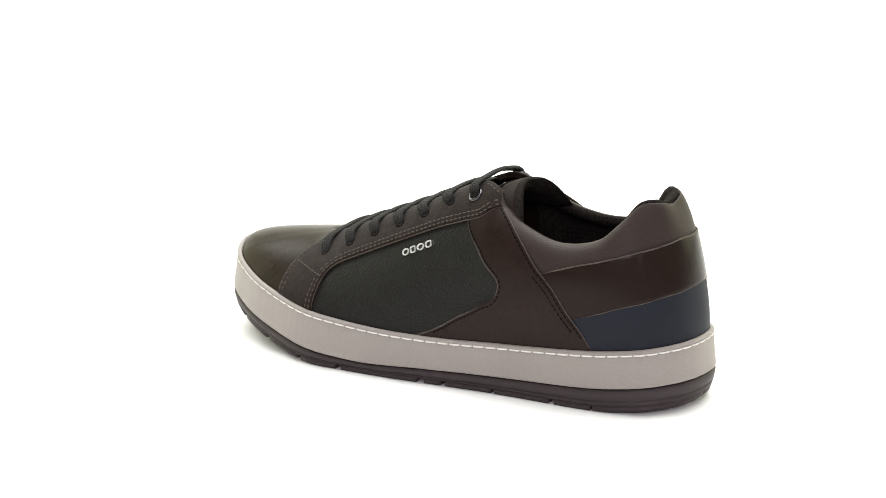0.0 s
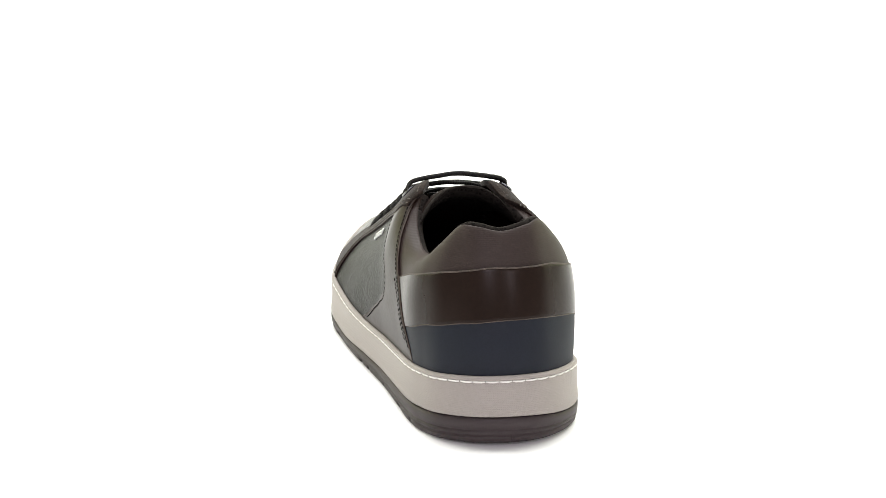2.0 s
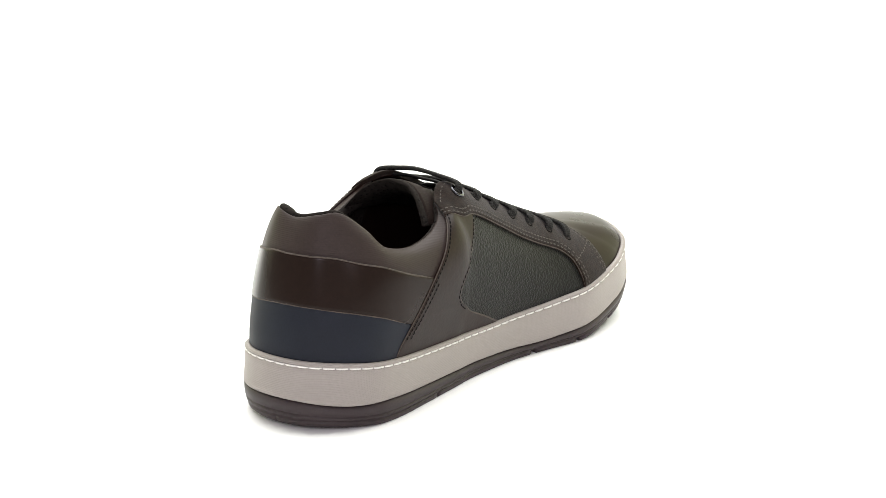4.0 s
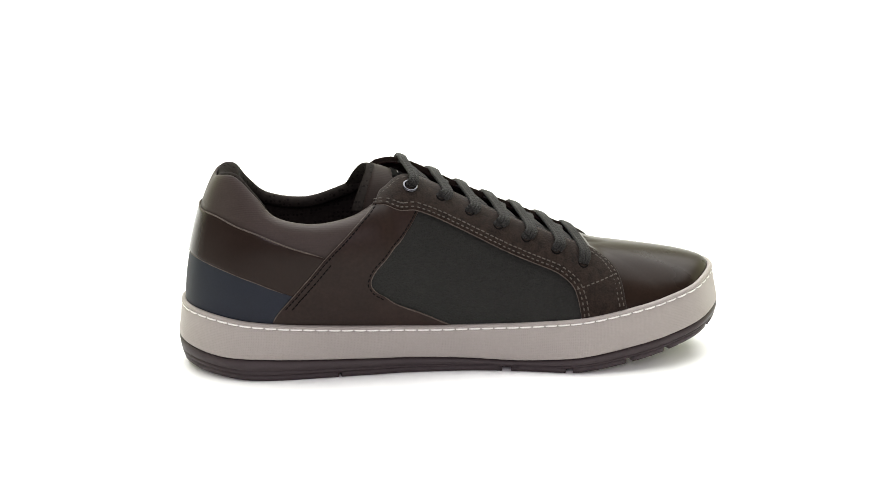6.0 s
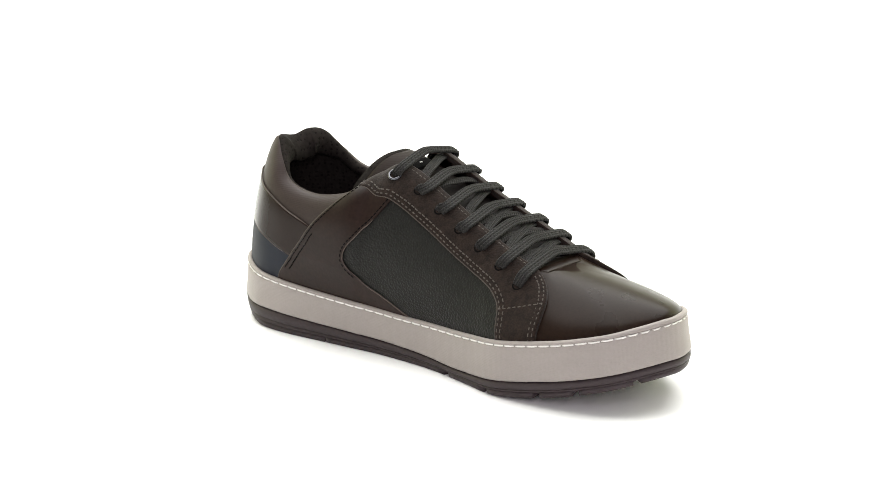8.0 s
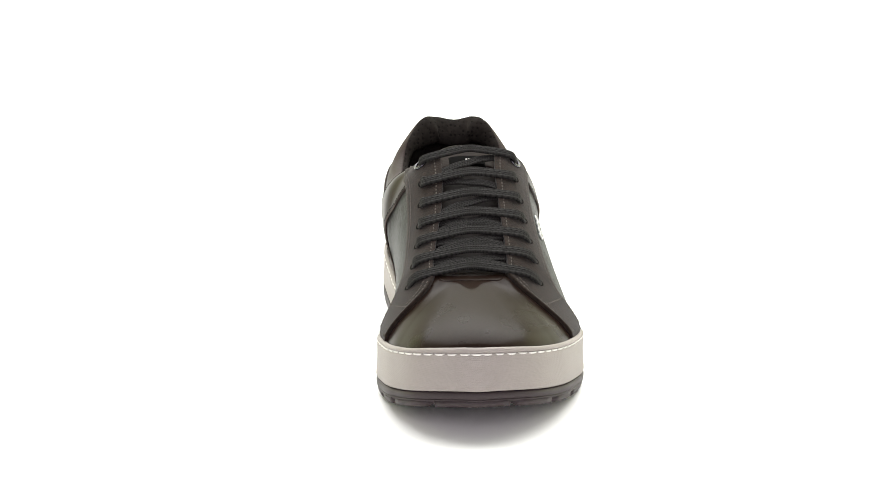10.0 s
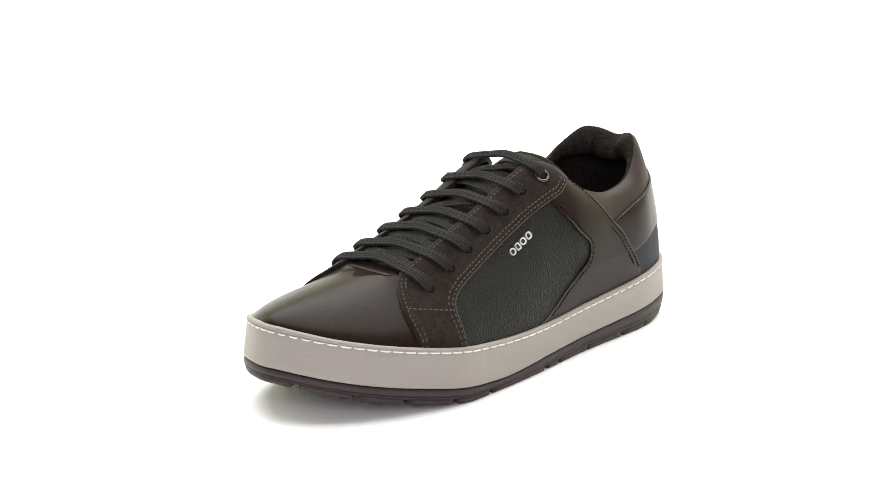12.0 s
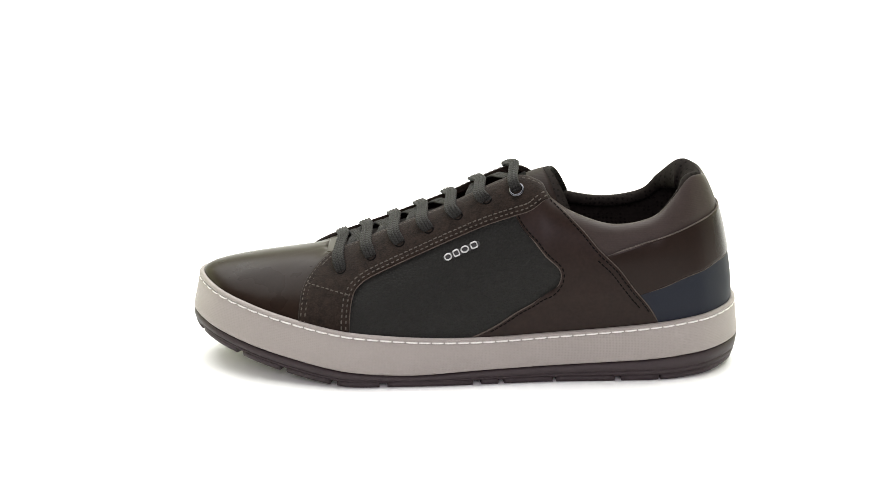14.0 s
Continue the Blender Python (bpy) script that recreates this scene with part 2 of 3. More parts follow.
def panel(name, first, second, height, mat, parent, label="", along=90, across=26, hem=0.55):
    """A piece of leather on the upper between two lines of (s, v), with a rounded edge that stands up by height."""
    a, la = resample(first, along)
    b, _ = resample(second, along)
    wide = np.mean(np.linalg.norm(skin(a[:, 0], a[:, 1]) - skin(b[:, 0], b[:, 1]), axis=-1))
    e, g = hem / max(wide, 4 * hem), hem / la
    u = np.concatenate([[0, 0, e * 0.4], np.linspace(e, 1 - e, across), [1 - e * 0.4, 1, 1]])
    w = np.concatenate([[0, 0, g * 0.4], np.linspace(g, 1 - g, along), [1 - g * 0.4, 1, 1]])
    lift = np.array([-0.6, height * 0.5, height * 0.85])
    hu = np.concatenate([lift, np.full(across, height), lift[::-1]])
    hw = np.concatenate([lift, np.full(along, height), lift[::-1]])
    at = w * (along - 1)
    pick = lambda line: np.stack([np.interp(at, np.arange(along), line[:, k]) for k in (0, 1)], -1)
    pa, pb = pick(a), pick(b)
    sv = pa[:, None] + (pb - pa)[:, None] * u[None, :, None]
    h = np.minimum(hw[:, None], hu[None, :])
    h = np.where(h > 0, h * (0.1 + 0.9 * np.clip(sv[..., 1] / 0.18, 0, 1)), h)
    p = skin(sv[..., 0], sv[..., 1]) + facing(sv[..., 0], sv[..., 1]) * h[..., None]
    me = mesh_of(name, p.reshape(-1, 3), grid_faces(len(w), len(u)))
    return part(name, outward(me), mat, parent, label)


def sheet(name, s0, s1, n, inset, v0, v1, rows, mat, parent, label=""):
    """A stretch of the upper's own surface, set in by inset, as a closed shell of 1.2 mm."""
    s, v = np.linspace(s0, s1, n), np.linspace(v0, v1, rows)
    ss, vv = np.meshgrid(s, v, indexing="ij")
    p, f = skin(ss, vv), facing(ss, vv)
    loop = np.concatenate([p - f * inset, (p - f * (inset + 1.2))[:, ::-1]], 1)
    me = mesh_of(name, loop.reshape(-1, 3), grid_faces(n, 2 * rows, False, True))
    return part(name, outward(me), mat, parent, label)


def rod(centres, sides, ups, section):
    """Places of a section swept along centres; section: (across, up) pairs."""
    sec = np.array(section)
    return centres[:, None] + sides[:, None] * sec[None, :, :1] + ups[:, None] * sec[None, :, 1:]


def stitch_mesh(length, width, height):
    """One stitch: a short thread that dives at both ends."""
    x = np.linspace(-0.5, 0.5, 5) * length
    z = np.array([-0.5, 0.7, 1.0, 0.7, -0.5]) * height
    c = np.stack([x, 0 * x, z], -1)
    ring = [(0.5 * width * math.cos(a), 0.28 * width * math.sin(a)) for a in np.linspace(0, 2 * math.pi, 6, endpoint=False)]
    sides, ups = np.tile([0, 1.0, 0], (5, 1)), np.tile([0, 0, 1.0], (5, 1))
    return rod(c, sides, ups, ring).reshape(-1, 3), grid_faces(5, 6, False, True)


def stitching(name, line, shift, height, mat, parent, pitch=3.1, length=2.3, width=0.75, start=0.0, stop=1.0):
    """A row of stitches along a line of (s, v), moved sideways on the surface by shift millimetres."""
    sv, run = resample(line, 200)
    p, f = skin(sv[:, 0], sv[:, 1]), facing(sv[:, 0], sv[:, 1])
    t = np.gradient(p, axis=0)
    t /= np.linalg.norm(t, axis=1, keepdims=True)
    side = np.cross(f, t)
    base, faces = stitch_mesh(length, width, width * 0.3)
    verts, polys = [], []
    rng = np.random.default_rng(len(name) + int(10 * abs(shift)))
    for d in np.arange(start * run + pitch / 2, stop * run, pitch):
        i = d / run * 199
        if np.interp(i, np.arange(200), sv[:, 1]) < 0.07:
            continue
        pick = lambda a: np.array([np.interp(i, np.arange(200), a[:, k]) for k in range(3)])
        c, tt, ff, si = pick(p), pick(t), pick(f), pick(side)
        c = c + si * (shift + rng.normal(0, 0.06)) + ff * (height - 0.12) * min(1.0, 0.1 + 0.9 * np.interp(i, np.arange(200), sv[:, 1]) / 0.18)
        k = len(verts) * len(base)
        verts.append(c + base[:, :1] * tt + base[:, 1:2] * si + base[:, 2:] * ff)
        polys += [tuple(k + q for q in fc) for fc in faces]
    me = mesh_of(name, np.concatenate(verts), polys)
    return tagged(part(name, outward(me), mat, parent), kind="stuff")


def cut_edge_glint(line, height, parent, start=0.0, stop=1.0, thick=0.45):
    """The raw edge of a piece of leather, as a fine bead along its line; its pale colour holds the edge's highlight.
    """
    sv, _ = resample(line, 160)
    sv = sv[int(start * 159):int(stop * 159) + 1]
    p, f = skin(sv[:, 0], sv[:, 1]), facing(sv[:, 0], sv[:, 1])
    t = np.gradient(p, axis=0)
    t /= np.linalg.norm(t, axis=1, keepdims=True)
    n = len(p)
    fade = (np.minimum(1, np.minimum(np.arange(n), np.arange(n)[::-1]) / 8) * 0.8 + 0.2)[:, None]
    ring = [(thick * math.cos(a), thick * math.sin(a)) for a in np.linspace(0, 2 * math.pi, 8, endpoint=False)]
    pts = rod(p + f * (height * 0.72 * (0.1 + 0.9 * np.clip(sv[:, 1:] / 0.18, 0, 1))), np.cross(f, t) * fade, f * fade, ring)
    me = mesh_of("cut_edge_glint", pts.reshape(-1, 3), grid_faces(n, 8, False, True) + [tuple(range(8)), tuple((n - 1) * 8 + i for i in range(8))])
    return part("cut_edge_glint", outward(me), CUT_EDGE_GLINT, parent)


# ---- the sweep ----
def photo_sweep():
    """White paper that lies on the table and curves up behind it."""
    y = [-4.0, 2.2] + [2.2 + 1.2 * math.sin(a) for a in np.linspace(0.1, math.pi / 2, 14)] + [3.4]
    z = [0, 0] + [1.2 - 1.2 * math.cos(a) for a in np.linspace(0.1, math.pi / 2, 14)] + [3.2]
    rows = [(x, a, b) for a, b in zip(y, z) for x in (-4.5, 4.5)]
    rows += [(x, a, b - 0.02) for x, a, b in rows]
    n = len(y)
    faces = grid_faces(n, 2) + [tuple(2 * n + i for i in reversed(q)) for q in grid_faces(n, 2)]
    me = mesh_of("ground", np.array(rows) * 1000, faces)
    ob = new("ground", me)
    me.materials.append(PAPER)
    return tagged(ob, "seamless white paper sweep under the shoe", "backdrop", kind="structure")


photo_sweep()

# ---- the shoe ----
shoe = tagged(new("shoe"), "dark brown leather low-top sneaker with taupe rubber sole", "shoe")

# lines on the upper, as (s, v)
EYE_OUT = [(7.2, 0.87), (7.67, 0.72), (8.15, 0.64), (8.87, 0.603), (9.47, 0.602), (9.97, 0.595), (10.5, 0.572), (11.05, 0.538), (11.5, 0.5), (11.75, 0.43), (11.83, 0.28), (11.84, 0.09), (11.85, 0.0)]
EYE_IN = [(7.75, 1), (8.5, 1), (9.5, 1), (10.5, 1), (11.5, 1), (12.3, 0.99), (12.74, 0.88), (13.0, 0.76), (13.1, 0.61), (13.08, 0.46), (13.0, 0.3), (12.96, 0.15), (12.96, 0.0)]
QUARTER_FRONT = [(9.6, 0.0), (9.42, 0.045), (8.6, 0.13), (7.5, 0.172), (6.75, 0.2), (6.44, 0.262), (6.52, 0.334), (7.2, 0.41), (8.2, 0.512), (8.62, 0.595), (9.0, 0.72)]
QUARTER_BACK = [(3.72, 0.0), (3.98, 0.06), (4.41, 0.182), (4.84, 0.362), (5.32, 0.515), (5.82, 0.695), (6.4, 0.835), (7.05, 0.905), (7.5, 0.95)]
EYE_OUT_M = [(25.0, 0.91), (24.57, 0.819), (23.68, 0.667), (23.06, 0.636), (22.52, 0.619), (22.04, 0.6), (21.55, 0.566), (21.05, 0.535), (20.52, 0.495), (20.2, 0.42), (20.09, 0.31), (20.04, 0.114), (20.02, 0.0)]
EYE_IN_M = [(24.3, 1), (23.5, 1), (22.5, 1), (21.5, 1), (20.5, 1), (19.7, 0.99), (19.18, 0.885), (18.86, 0.77), (18.8, 0.63), (18.9, 0.48), (19.02, 0.3), (19.06, 0.15), (19.06, 0.0)]
QUARTER_FRONT_M = [(22.4, 0.0), (22.61, 0.05), (23.17, 0.107), (24.4, 0.155), (25.15, 0.19), (25.4, 0.245), (25.17, 0.325), (24.55, 0.41), (23.46, 0.523), (23.02, 0.635), (22.8, 0.73)]
QUARTER_BACK_M = [(28.1, 0.0), (27.95, 0.04), (27.62, 0.122), (27.2, 0.265), (26.78, 0.432), (26.33, 0.592), (25.78, 0.755), (25.2, 0.86), (24.7, 0.95)]
BAND_TOP = [(-5.4, 0.41), (-5.1, 0.455), (-4.5, 0.51), (-3.74, 0.562), (-2.5, 0.555), (-1.2, 0.587), (0.2, 0.612), (1.1, 0.59), (2.0, 0.562), (3.06, 0.555), (4.08, 0.565), (4.66, 0.52), (5.02, 0.472), (5.4, 0.42)]
BAND_LOW = [(-4.5, 0.135), (-3.9, 0.183), (-3.2, 0.244), (-2.2, 0.304), (-1.1, 0.342), (0.22, 0.35), (1.0, 0.342), (1.7, 0.325), (2.78, 0.26), (3.55, 0.198), (4.1, 0.16), (4.4, 0.14)]
COUNTER_TOP = [(s, v + 0.03) for s, v in BAND_LOW]
COUNTER_LOW = [(s, 0.0) for s in np.linspace(-4.1, 4.0, 12)]
HOLES = [(8.7, 0.785), (9.35, 0.776), (9.8, 0.749), (10.29, 0.732), (10.8, 0.706), (11.37, 0.672), (12.11, 0.645)]
HOLES_M = [(23.14, 0.815), (22.55, 0.798), (22.09, 0.78), (21.59, 0.755), (21.09, 0.73), (20.48, 0.7), (19.82, 0.64)]


def sole():
    """Midsole with its lip and stitches, outsole with its tread blocks."""
    s = np.linspace(0, N_RIBS, 361)[:-1]
    t = edge(s)[1]
    inwards = np.stack([t[:, 1], -t[:, 0]], -1)
    base = edge(s)[0]
    fl = flare(s)
    lip, low, tread = bow(LIP_Z, base[:, 0]), bow(SEAM_Z, base[:, 0]), bow(TREAD_Z, base[:, 0])
    low = low - 2.0 * np.exp(-((base[:, 0] + 138) / 18)**2) * np.clip(-base[:, 1] / 20, 0, 1)

    def ring(inset, z):
        return np.concatenate([base + inwards * np.asarray(inset).reshape(-1, 1), np.broadcast_to(z, len(s)).reshape(-1, 1)], 1)

    tall = lip - low
    rings = [ring(9, low + 0.2), ring(1.0, low + 0.2), ring(0.35, low + 0.5), ring(0, low + 1.4)]
    rings += [ring(fl * u**1.3 + 0.35 * math.sin(math.pi * u), low + 1.4 + (tall - 4.8) * u) for u in (0.2, 0.4, 0.6, 0.8, 1.0)]
    rings += [ring(fl + 0.2, lip - 3.1), ring(fl + 0.7, lip - 2.8), ring(fl + 0.7, lip - 2.3), ring(fl + 0.05, lip - 1.9), ring(fl + 0.1, lip - 1.2), ring(fl + 0.7, lip - 0.45), ring(fl + 1.5, lip - 0.05), ring(fl + 2.4, lip - 0.2), ring(fl + 3.0, lip - 1.0), ring(fl + 3.4, lip - 4), ring(fl + 9, lip - 5)]
    me = mesh_of("midsole", np.stack(rings).reshape(-1, 3), grid_faces(len(rings), len(s), False, True))
    mid = part("midsole", outward(me), RUBBER, shoe, "taupe rubber midsole wall with white stitching")

    heel_round = np.clip((-base[:, 0] - 120) / 37, 0, 1)
    deep = 3.0 + 1.5 * heel_round
    body = [ring(9, low - 0.1), ring(1.6, low - 0.1), ring(0.9, low - 0.5), ring(0.1, low - 1.1)]
    body += [ring(i + 1.3 * u * heel_round, low - 1.1 + (tread + deep - low + 1.1) * u) for u, i in ((0.3, 0.1), (0.58, 0.2), (0.62, 0.95), (0.68, 0.95), (0.72, 0.4), (0.86, 0.5), (0.9, 1.1), (1.0, 0.9))]
    body += [ring(12, tread + deep), ring(24, tread + deep + 0.5)]
    me = mesh_of("outsole", np.stack(body).reshape(-1, 3), grid_faces(len(body), len(s), False, True) + [tuple(len(body) * len(s) - len(s) + i for i in range(len(s)))])
    out = part("outsole", outward(me), TREAD, shoe, "dark brown rubber outsole with notched tread")

    # tread blocks between the notches, round the edge
    cuts = [0, 3.65, 4.75, 6.6, 8.9, 9.4, 11.07, 12.2, 13.25, 14.2, 15.3, 16.8, 18.05, 19, 20.3, 21.55, 26.45, 32]
    for a, b in zip(cuts[:-1], cuts[1:]):
        gap = 0.08 if 2 < a < 26 else 0.0
        q = np.linspace(a + (gap if a > 0 else 0), b - (gap if b < 32 else 0), max(6, int(6 * (b - a))))
        tq = edge(q)[1]
        iq, bq = np.stack([tq[:, 1], -tq[:, 0]], -1), edge(q)[0]
        zt = bow(TREAD_Z, bq[:, 0])
        hr = np.clip((-bq[:, 0] - 120) / 37, 0, 1)
        dq = 3.0 + 1.5 * hr
        prof = [(11, dq + 0.3), (0.9 + 1.3 * hr, dq + 0.3), (1.0 + 1.9 * hr, dq * 0.5), (1.6 + 3.8 * hr, 0.25), (2.6 + 5.5 * hr, 0 * dq), (16, 0 * dq)]
        pts = np.stack([np.concatenate([bq + iq * np.broadcast_to(i, len(q))[:, None], (zt + z)[:, None]], 1) for i, z in prof], 1)
        k, n = len(prof), len(q)
        faces = grid_faces(n, k, False, True) + [tuple(range(k)), tuple((n - 1) * k + j for j in range(k))]
        part("tread_block", outward(mesh_of("tread_block", pts.reshape(-1, 3), faces)), TREAD, out)

    # white stitches round the lip
    base_v, base_f = stitch_mesh(6.3, 0.95, 0.42)
    one = outward(mesh_of("stitch", base_v, base_f))
    fine = np.linspace(0, N_RIBS, 3000)
    run = np.concatenate([[0], np.cumsum(np.linalg.norm(np.diff(edge(fine)[0], axis=0), axis=1))])
    count = 102
    for k in range(count):
        a = np.interp((k + 0.5) / count * run[-1], run, fine)
        tq = edge(a)[1]
        iq = np.array([tq[1], -tq[0]])
        xy = edge(a)[0] + iq * (flare(a) + 0.5)
        z = bow(LIP_Z, xy[0]) - 2.55
        rise = (bow(LIP_Z, xy[0] + tq[0]) - bow(LIP_Z, xy[0] - tq[0])) / 2
        x = Vector((tq[0], tq[1], rise)).normalized()
        n = Vector((-iq[0], -iq[1], 0.12)).normalized()
        y = n.cross(x).normalized()
        st = part("stitch", one, WHITE_THREAD, mid)
        m = Matrix((x, y, x.cross(y))).transposed().to_4x4()
        m.translation = Vector((xy[0], xy[1], z)) * 0.001
        st.matrix_basis = m


def upper():
    """The leathers, lining, tongue and seams."""
    sheet("collar_panel", -7.1, 7.1, 170, 0, 0, 1, 40, TAUPE, shoe, "taupe ribbed leather round the collar")
    sheet("quarter_base", 7.1, 12.5, 80, 0, 0, 1, 40, LEATHER, shoe)
    sheet("quarter_base", 19.5, 24.9, 80, 0, 0, 1, 40, LEATHER, shoe)
    panel("side_panel", [(q, 0.0) for q in np.linspace(6.1, 12.4, 8)], [(6.1, 0.40), (7.0, 0.5), (8.0, 0.6), (8.9, 0.66), (10.2, 0.64), (11.4, 0.6), (12.4, 0.5)], 0.4, GRAINED, shoe, "charcoal grained leather side panel")
    panel("side_panel", [(q, 0.0) for q in np.linspace(25.7, 19.6, 8)], [(25.7, 0.38), (24.9, 0.46), (24.0, 0.56), (23.0, 0.68), (21.9, 0.66), (20.6, 0.6), (19.6, 0.5)], 0.4, GRAINED, shoe, "charcoal grained leather side panel")
    sheet("toe_cap", 12.5, 19.5, 120, 0, 0, 1, 50, VAMP, shoe, "polished dark brown leather toe")
    panel("heel_counter", COUNTER_LOW, COUNTER_TOP, 0.5, NAVY, shoe, "navy blue heel patch", 120, 20)
    band = panel("heel_band", BAND_LOW, BAND_TOP, 1.0, BAND, shoe, "glossy dark brown leather heel band", 140, 24)
    cut_edge_glint(BAND_TOP, 1.0, band, 0.03, 0.97)
    cut_edge_glint(BAND_LOW, 1.0, band, 0.05, 0.95, 0.3)
    for front, back, out, inn in ((QUARTER_FRONT, QUARTER_BACK, EYE_OUT, EYE_IN), (QUARTER_FRONT_M, QUARTER_BACK_M, EYE_OUT_M, EYE_IN_M)):
        q = panel("quarter", front, back, 1.7, LEATHER, shoe, "dark brown smooth leather quarter", 110, 40)
        e = panel("eyestay", out, inn, 2.3, SUEDE, shoe, "dark brown suede lace stay", 130, 30)
        flip = 1 if out is EYE_OUT else -1
        cut_edge_glint(front, 1.7, q, 0.02, 0.8)
        cut_edge_glint(back, 1.7, q, 0.02, 0.95, 0.35)
        cut_edge_glint(out, 2.3, e, 0.0, 0.98, 0.3)
        for d in (1.8, 4.2):
            stitching("stitching", out, -d * flip, 2.22, BROWN_THREAD, e, 2.9, 2.1, 0.72)
            stitching("stitching", inn[6:], d * flip, 2.22, BROWN_THREAD, e, 2.9, 2.1, 0.72)
        stitching("stitching", [(q[0], 0.93) for q in inn[:6]], 0, 2.3, BROWN_THREAD, e, 2.9, 2.1, 0.6)
        cross = [(13.02, 0.54), (12.4, 0.48), (11.88, 0.42)] if flip > 0 else [(18.92, 0.55), (19.5, 0.47), (20.1, 0.38)]
        stitching("stitching", cross, 0, 2.3, BROWN_THREAD, e, 2.9, 2.1, 0.72)
        stitching("stitching", front, -1.4 * flip, 1.76, BLACK_THREAD_HOLE_SHADE, q, 2.6, 2.0, 0.65, 0.1 if flip > 0 else 0.4)
        stitching("stitching", back, 1.6 * flip, 1.76, BLACK_THREAD_HOLE_SHADE, q, 2.6, 2.0, 0.65)
        stitching("stitching", back, 4.4 * flip, 1.76, BLACK_THREAD_HOLE_SHADE, q, 2.6, 2.0, 0.65, 0.16, 0.52)
    sheet("lining", -8.3, 8.3, 150, 4.6, 0.12, 1, 30, LINING, shoe, "black perforated mesh lining")

    # padded roll round the opening
    s = np.linspace(-7.9, 7.9, 200)
    p, f = skin(s, 0.995 + 0 * s), facing(s, 0.97 + 0 * s)
    t = np.gradient(p, axis=0)
    t /= np.linalg.norm(t, axis=1, keepdims=True)
    up = np.cross(t, f)
    up *= np.sign(up[:, 2:])
    big = (0.95 + 0.4 * np.clip((p[:, 2] - 92) / 14, 0, 1))[:, None]
    wide = big * (1 + 0.9 * np.clip((p[:, 2:] - 95) / 12, 0, 1) * np.clip((-p[:, :1] - 60) / 40, 0, 1))
    c = p - f * 3.3 * wide + up * (0.3 + 2.0 * np.exp(-(s / 1.9)**2))[:, None]
    ring = [(3.3 * math.cos(a), 2.6 * math.sin(a)) for a in np.linspace(0, 2 * math.pi, 14, endpoint=False)]
    pts = rod(c, f * wide, up * big, ring)
    me = mesh_of("collar_roll", pts.reshape(-1, 3), grid_faces(200, 14, False, True) + [tuple(range(14)), tuple(199 * 14 + i for i in range(14))])
    part("collar_roll", outward(me), LINING, shoe, "black padded collar edge")

    # footbed
    q = np.linspace(0, N_RIBS, 121)[:-1]
    b = edge(q, 9.0)[0]
    top = np.concatenate([b, np.full((120, 1), 40.0)], 1)
    me = mesh_of("footbed", np.concatenate([top, top - [0, 0, 4]]), [tuple(range(120)), tuple(range(239, 119, -1))] + [(i, (i + 1) % 120, 120 + (i + 1) % 120, 120 + i) for i in range(120)], False)
    part("footbed", outward(me), LINING, shoe, "black fabric footbed")


def tongue():
    """A padded tongue under the laces, arched towards its top: leather above, mesh padding beneath."""
    at = np.array([0, 0.12, 0.3, 0.52, 0.75, 0.92, 1.0])
    mid = np.array([(78, 2, 59.5), (64, 2.5, 65.0), (36, 4, 75.0), (5, 6, 87.5), (-28, 7, 101.0), (-42, 7, 107.4), (-50, 7, 109.4)])
    half, drop = np.array([15, 20, 21, 22, 26, 28, 27]), np.array([1.5, 2, 3, 4.5, 11, 18, 19])
    u = np.linspace(0, 1, 60)
    ev = lambda a: np.interp(u, at, a)
    c = np.stack([ev(mid[:, k]) for k in range(3)], -1)
    for _ in range(3):
        c[1:-1] = (c[:-2] + c[1:-1] + c[2:]) / 3
    h, d = ev(half), ev(drop)
    w = np.linspace(-1, 1, 31)
    back = np.clip((u - 0.78) / 0.22, 0, 1)[:, None]**1.3 * 11.5 * np.abs(w)**1.7
    top = np.stack([c[:, :1] - back, c[:, 1:2] + h[:, None] * w, c[:, 2:] - d[:, None] * np.abs(w)**2.6], -1)
    down = np.array([0.25, 0, -1.0])
    swell = np.sqrt(1 - 0.96 * w**4)[None, :, None]
    end = np.sqrt(np.maximum(0.02, 1 - np.clip((u - 0.93) / 0.07, 0, 1)**2))[:, None, None]
    layers = (("tongue", 0.0, 1.3, 0, 47, TONGUE, "dark brown leather tongue"), ("tongue_head", -0.6, 1.3, 46, 58, TONGUE_HEAD, "brown ribbed leather head of the tongue"),
              ("tongue_padding", 1.3, 7.0, 0, 60, LINING, "black padded mesh under the tongue"))
    for name, first, second, i0, i1, mat, label in layers:
        k = i1 - i0
        rim = np.where(np.arange(60) >= 57, -0.7, first)[:, None, None] if mat is LINING else first
        loop = np.concatenate([top + down * (rim * end * swell), (top + down * (second * end * swell))[:, ::-1]], 1)[i0:i1]
        me = mesh_of(name, loop.reshape(-1, 3), grid_faces(k, 62, False, True) + [tuple(range(62)), tuple((k - 1) * 62 + i for i in range(62))])
        part(name, outward(me), mat, shoe, label)


